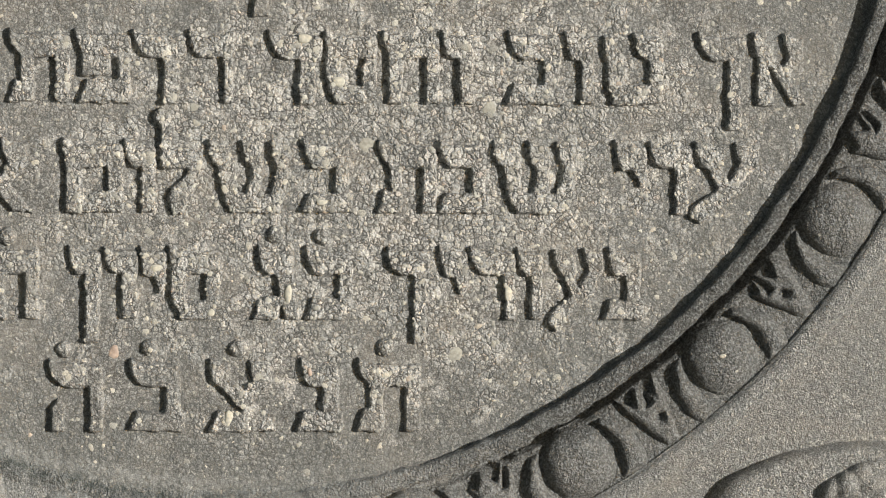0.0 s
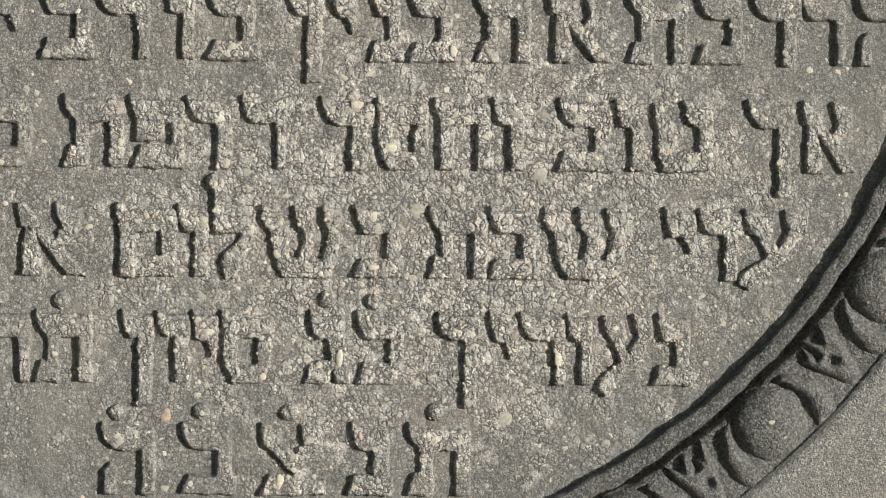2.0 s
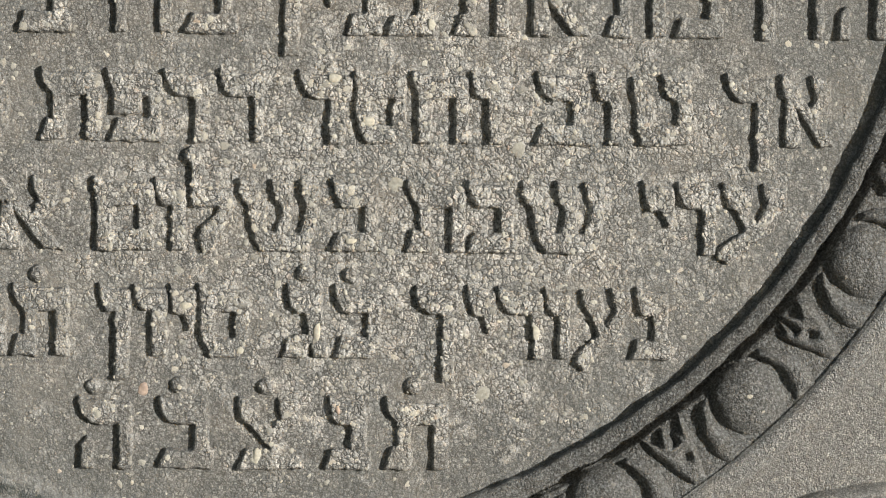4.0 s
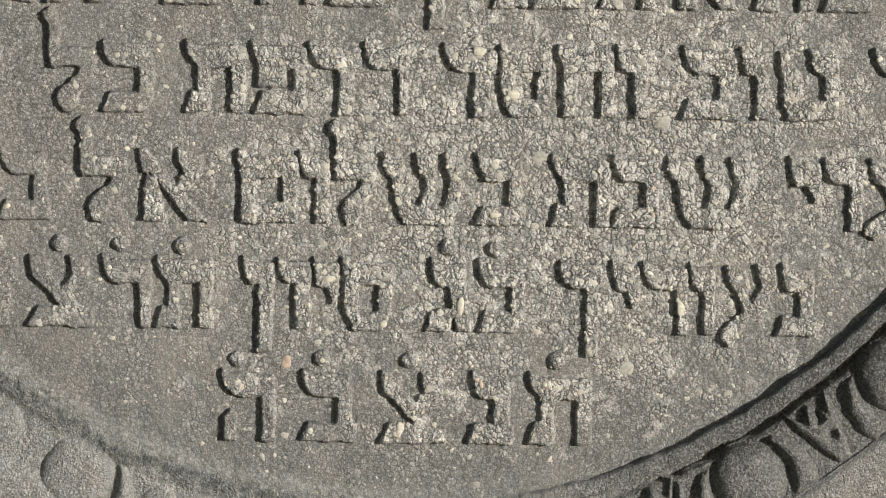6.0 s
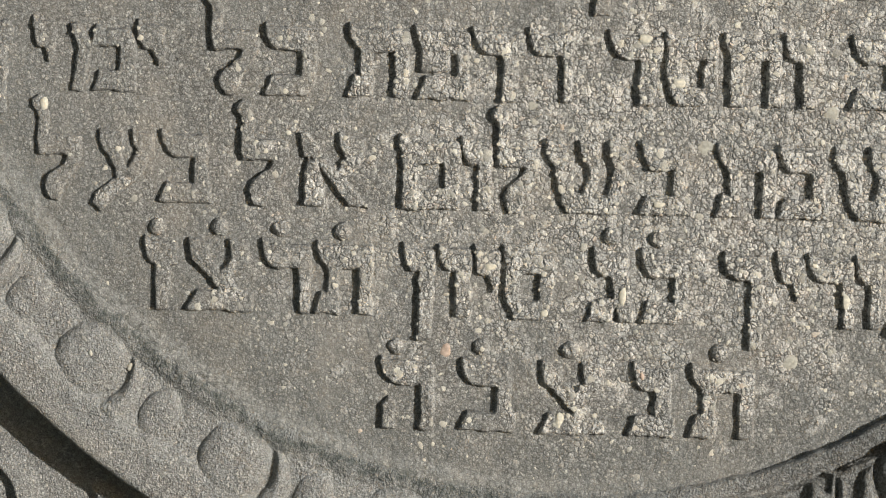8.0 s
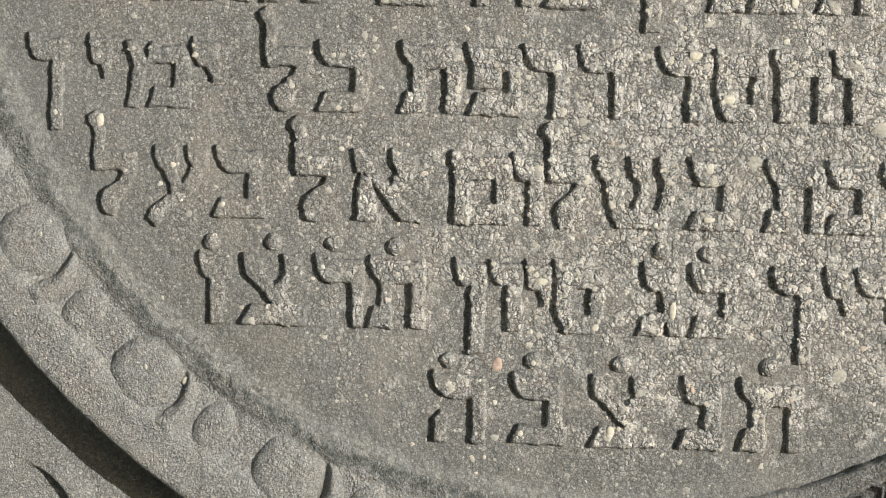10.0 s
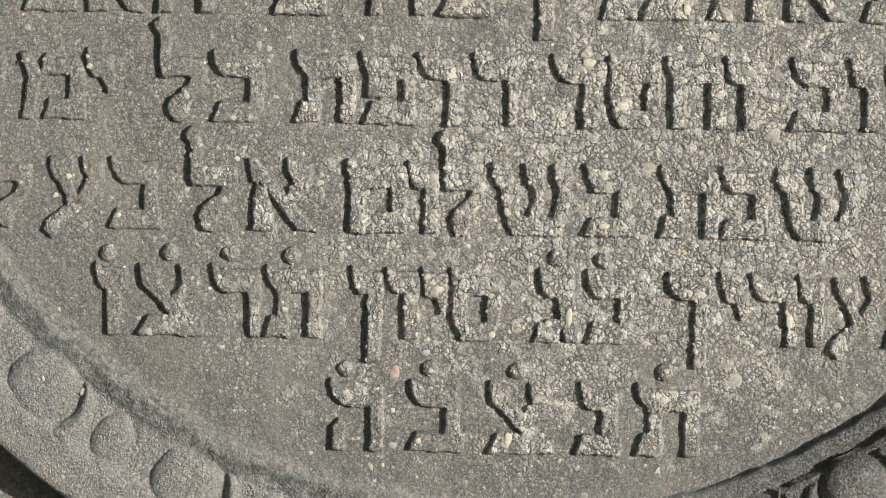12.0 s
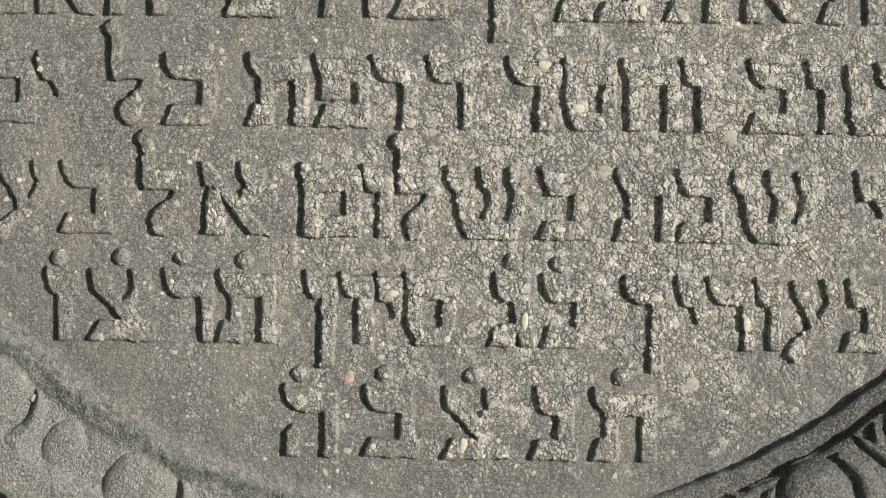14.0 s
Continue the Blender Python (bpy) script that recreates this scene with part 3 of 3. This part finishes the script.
# small round marks over the letters that stand for numbers
def dot(x, z, r):
    xs = np.arange(x - r - 0.002, x + r + 0.002, 0.0005)
    zs = np.arange(z - r - 0.002, z + r + 0.002, 0.0005)

    def sdf(a, b):
        return np.hypot(a - x, b - z) - r + 0.0005 * value_noise(a, b, 0.003)

    def tall(a, b):
        t = np.clip(-sdf(a, b) / (0.75 * r), 0, 1)
        return rise_of_panel(a, b) - 0.0006 + 0.0036 * np.sqrt(np.clip(1 - (1 - t) ** 2, 0, 1)) + 0.0007 * t * lumps(a, b, 0.003)

    RAISED.append((x - r, x + r, z - r, z + r, sdf, tall))
    part("dot", grid_mesh("dot", xs, zs, tall, lambda a, b: sdf(a, b) < 0.0005, LETTER_STONE), panel)


dot(-0.1090, -0.0122, 0.0042)
dot(-0.0806, -0.0112, 0.0042)
dot(-0.0530, -0.0112, 0.0042)
dot(-0.0250, -0.0117, 0.0042)
dot(0.0965, -0.0105, 0.0042)
dot(0.1175, -0.0114, 0.0042)
dot(0.0009, -0.0630, 0.0042)
dot(0.0393, -0.0622, 0.0042)
dot(0.0791, -0.0623, 0.0042)
dot(0.1460, -0.0618, 0.0042)

# ---------------------------------------------------------------- leaf relief on the slab, outside the oval
def mound(name, x, z, a, b, turn, rise, seed, label, hollow=0.5, lump=0.0):
    """A raised oval form on the slab with a rounded rim and a slightly hollow middle."""
    def sdf(u, v):
        return (np.hypot(u / a, v / b) - 1) * min(a, b) + 0.0012 * value_noise(u + seed, v, 0.012)

    def tall(u, v):
        t = -sdf(u, v)
        edge = np.sqrt(np.clip(1 - (1 - np.clip(t / 0.005, 0, 1)) ** 2, 0, 1))
        return rise * (edge - hollow * np.clip((t - 0.004) / 0.012, 0, 1)) - 0.001 + 0.0006 * value_noise(u + seed, v, 0.006) + lump * edge * lumps(u + seed, v, 0.011)

    xs, zs = np.arange(-a - 0.002, a + 0.002, 0.0009), np.arange(-b - 0.002, b + 0.002, 0.0009)
    ob = part(name, grid_mesh(name, xs, zs, tall, lambda u, v: sdf(u, v) < 0.001, SLAB_STONE), stone, label)
    ob.matrix_basis = Matrix.Translation((x, DROP, z)) @ pose(0, 0, 0, 0, -turn, 0)


mound("leaf", 0.380, -0.152, 0.090, 0.046, 0, 0.0115, 1.0, "low carved stone leaf with a rounded rim", 0.25)
mound("rosette", 0.374, -0.134, 0.030, 0.021, 20, 0.0085, 2.0, "lumpy worn stone rosette", 0.1, 0.009)


def scale_leaf(x, z, r, rise, seed):
    """A leaf of overlapping scales: a plate with a hollow, sharp-edged on the side of the hollow and fading away on the other."""
    def sdf(u, v):
        return np.maximum(np.hypot((u - 0.014) / 1.0, v / 1.15) - r * 1.1, r - np.hypot(u, v) + 0.001 * value_noise(u + seed, v, 0.01))

    def tall(u, v):
        edge = np.clip((np.hypot(u, v) - r) / 0.0015, 0, 1)
        fade = np.clip((r * 1.1 - np.hypot(u - 0.014, v / 1.15)) / 0.012, 0, 1)
        return rise * edge * fade * fade * (3 - 2 * fade) - 0.0008 + 0.0005 * value_noise(u + seed, v, 0.006)

    g = np.arange(-r * 1.4, r * 1.7, 0.0008)
    ob = part("leaf", grid_mesh("leaf", g, g, tall, lambda u, v: sdf(u, v) < 0.001, SLAB_STONE), stone, "low carved stone leaf with a hollow")
    ob.matrix_basis = Matrix.Translation((x, DROP, z))


scale_leaf(-0.203, -0.147, 0.028, 0.006, 3.0)
scale_leaf(-0.164, -0.152, 0.029, 0.006, 4.0)

# ---------------------------------------------------------------- pebbles laid bare in the cement
def surface(x, z):
    """Height of field and letters at points given as arrays, whether a letter stands there, and the room to the nearest letter edge."""
    h = rise_of_panel(x, z)
    on = np.zeros(x.shape, bool)
    room = np.full(x.shape, 0.004)
    for x0, x1, z0, z1, sdf, tall in RAISED:
        k = np.nonzero((x > x0 - 0.003) & (x < x1 + 0.003) & (z > z0 - 0.003) & (z < z1 + 0.003))[0]
        if len(k):
            d = sdf(x[k], z[k])
            room[k] = np.minimum(room[k], np.abs(d))
            k2 = k[d < -0.0004]
            h[k2] = tall(x[k2], z[k2])
            on[k2] = True
    return h, on, room


def pebble_shapes(count):
    """Crushed grains: rough, flattened, about 1 across."""
    out = []
    for k in range(count):
        bm = bmesh.new()
        bmesh.ops.create_icosphere(bm, subdivisions=2, radius=0.5)
        cut = [Vector(RNG.normal(size=3)).normalized() for _ in range(10)]
        for v in bm.verts:
            for c in cut:
                over = v.co.dot(c) - 0.33
                if over > 0:
                    v.co -= c * over * 0.85
        out.append((np.array([v.co[:] for v in bm.verts]), np.array([[v.index for v in f.verts] for f in bm.faces])))
        bm.free()
    return out


SHAPES = pebble_shapes(16)
N = 17000
px = RNG.uniform(-0.21, 0.37, N)
pz = RNG.uniform(-0.125, 0.13, N)
ph, on, room = surface(px, pz)
patchy = 0.5 + 0.9 * value_noise(px, pz, 0.03) * 0.5 + 0.3 * value_noise(px, pz, 0.011)
chance = np.clip(1.15 - np.hypot((px - 0.13) / 0.25, (pz + 0.0) / 0.16), 0.012, 1) * patchy
chance = np.where(on, np.clip(chance * 1.5 + 0.05, 0, 1), chance * 1.0)
keep = (RNG.random(N) < chance) & (room > 0.0006) & (rho(px, pz) < 0.304)
px, pz, ph, on, room = px[keep], pz[keep], ph[keep], on[keep], room[keep]
size = np.clip(np.exp(RNG.normal(math.log(0.0022), 0.45, len(px))), 0.0010, 0.0075)
size = np.where(on, np.minimum(size * 1.35, 0.0062), size)
size = np.minimum(size, 2.1 * room + np.where(on, 0.0006, -0.0002))
order = np.argsort(-size)
singles = [mesh_of("pebble", (v * 1.0).tolist(), f.tolist(), PEBBLE_ONE) for v, f in SHAPES[:6]]
verts, faces, count = [], [], 0
for rank, k in enumerate(order):
    turn = Matrix.Rotation(RNG.uniform(0, 2 * math.pi), 4, "Y") @ Matrix.Diagonal((1.0, RNG.uniform(0.22, 0.34), RNG.uniform(0.55, 0.95), 1))
    m = Matrix.Translation((px[k], -ph[k] + size[k] * RNG.uniform(0.07, 0.11), pz[k])) @ turn @ Matrix.Rotation(RNG.uniform(0, 2 * math.pi), 4, "Y") @ Matrix.Scale(size[k], 4)
    if rank < 300:
        ob = part("pebble", singles[rank % 6], panel)
        ob.matrix_basis = m
        continue
    v, f = SHAPES[6 + rank % 10]
    a = np.array(m)
    verts.append(v @ a[:3, :3].T + a[:3, 3])
    faces.append(f + count)
    count += len(v)
for k in range(26):
    a = -34.2 - PITCH * (k - 5)
    w = worn(a)
    ex, ez = oval(0.3390 - 0.0085 * (1 - w), a)
    for _ in range(2):
        dx, dz = RNG.normal(0, 0.0055, 2).clip(-0.009, 0.009)
        t = np.clip(-egg_outline(np.array(dx), np.array(dz)) / (0.0135 if w > 0.55 else 0.0085), 0, 1)
        up = (0.0120 * (0.6 + 0.4 * w) if w > 0.55 else 0.0060) * math.sqrt(1 - (1 - t) ** 2) - 0.0012 - 0.0052 * w
        sz = RNG.uniform(0.0022, 0.0042)
        m = Matrix.Translation((ex + dx, -up + 0.0001, ez + dz)) @ Matrix.Rotation(RNG.uniform(0, 6.3), 4, "Y") @ Matrix.Diagonal((sz, sz * 0.25, sz * 0.6, 1))
        v, f = SHAPES[6 + k % 10]
        mm = np.array(m)
        verts.append(v @ mm[:3, :3].T + mm[:3, 3])
        faces.append(f + count)
        count += len(v)

# single stones that stand out: kind, place and size across and up in millimetres
def plain_grain(name, rgb):
    m, nt, bsdf = nodes_of(name)
    n = node(nt, "ShaderNodeTexNoise", Scale=700.0, Detail=4.0)
    nt.links.new(nt.nodes.new("ShaderNodeNewGeometry").outputs["Position"], n.inputs["Vector"])
    nt.links.new(ramp(nt, [(0.3, tuple(0.72 * c for c in rgb)), (0.7, tuple(1.15 * c for c in rgb))], n.outputs["Fac"]), bsdf.inputs["Base Color"])
    bsdf.inputs["Roughness"].default_value = 0.75
    bump = node(nt, "ShaderNodeBump", Strength=0.6, Distance=0.0004)
    nt.links.new(n.outputs["Fac"], bump.inputs["Height"])
    nt.links.new(bump.outputs["Normal"], bsdf.inputs["Normal"])
    return m


GRAIN = {"cream": plain_grain("grain_cream", (0.58, 0.545, 0.45)), "grey": plain_grain("grain_grey", (0.40, 0.385, 0.33)), "pink": plain_grain("grain_pink", (0.47, 0.36, 0.29))}
for n, (tint, x, z, w, h) in enumerate([
        ("grey", 137, 29, 10, 9.5), ("cream", 125, 59, 6.7, 5.1), ("cream", 202, -37, 4.1, 8.7), ("cream", 102, -38, 4.1, 9.8), ("cream", 109, 78, 6.7, 5.1),
        ("pink", 23, -64, 5.7, 6.2), ("cream", 75, -94, 4.6, 7.7), ("pink", 112, -73, 2.3, 3.6), ("cream", 153, 103, 4.1, 6.2), ("grey", 193, 46, 7.7, 8.7),
        ("cream", 117, 4, 5.7, 3.9), ("cream", 67, -46, 4.1, 3.3), ("cream", 42, -26, 6.7, 3.6), ("grey", 178, -64, 8.7, 8.7), ("grey", 60, 47, 7.2, 5.7),
        ("cream", -162, 42, 4.6, 7.2), ("cream", -50, -114, 2.8, 3.8), ("cream", -120, -76, 3.3, 3.8), ("cream", -78, -106, 3.3, 3.3)]):
    v, f = SHAPES[n % 6]
    up = surface(np.array([x / 1000]), np.array([z / 1000]))[0][0]
    if rho(x / 1000, z / 1000) > 0.309:
        up = 0.0003
    ob = part("pebble", mesh_of("pebble", v.tolist(), f.tolist(), GRAIN[tint]), panel, {"cream": "pale cream pebble", "grey": "broad flat grey pebble", "pink": "pinkish pebble"}[tint])
    deep = 0.0011 if tint == "grey" else 0.0022
    ob.matrix_basis = Matrix.Translation((x / 1000, -up + 0.0002, z / 1000)) @ Matrix.Diagonal((w / 900, deep, h / 900, 1))
part("small_pebble", mesh_of("pebbles", np.concatenate(verts).tolist(), np.concatenate(faces).tolist(), PEBBLE_MANY), panel, "small cream and grey pebbles set in the cement", "stuff")
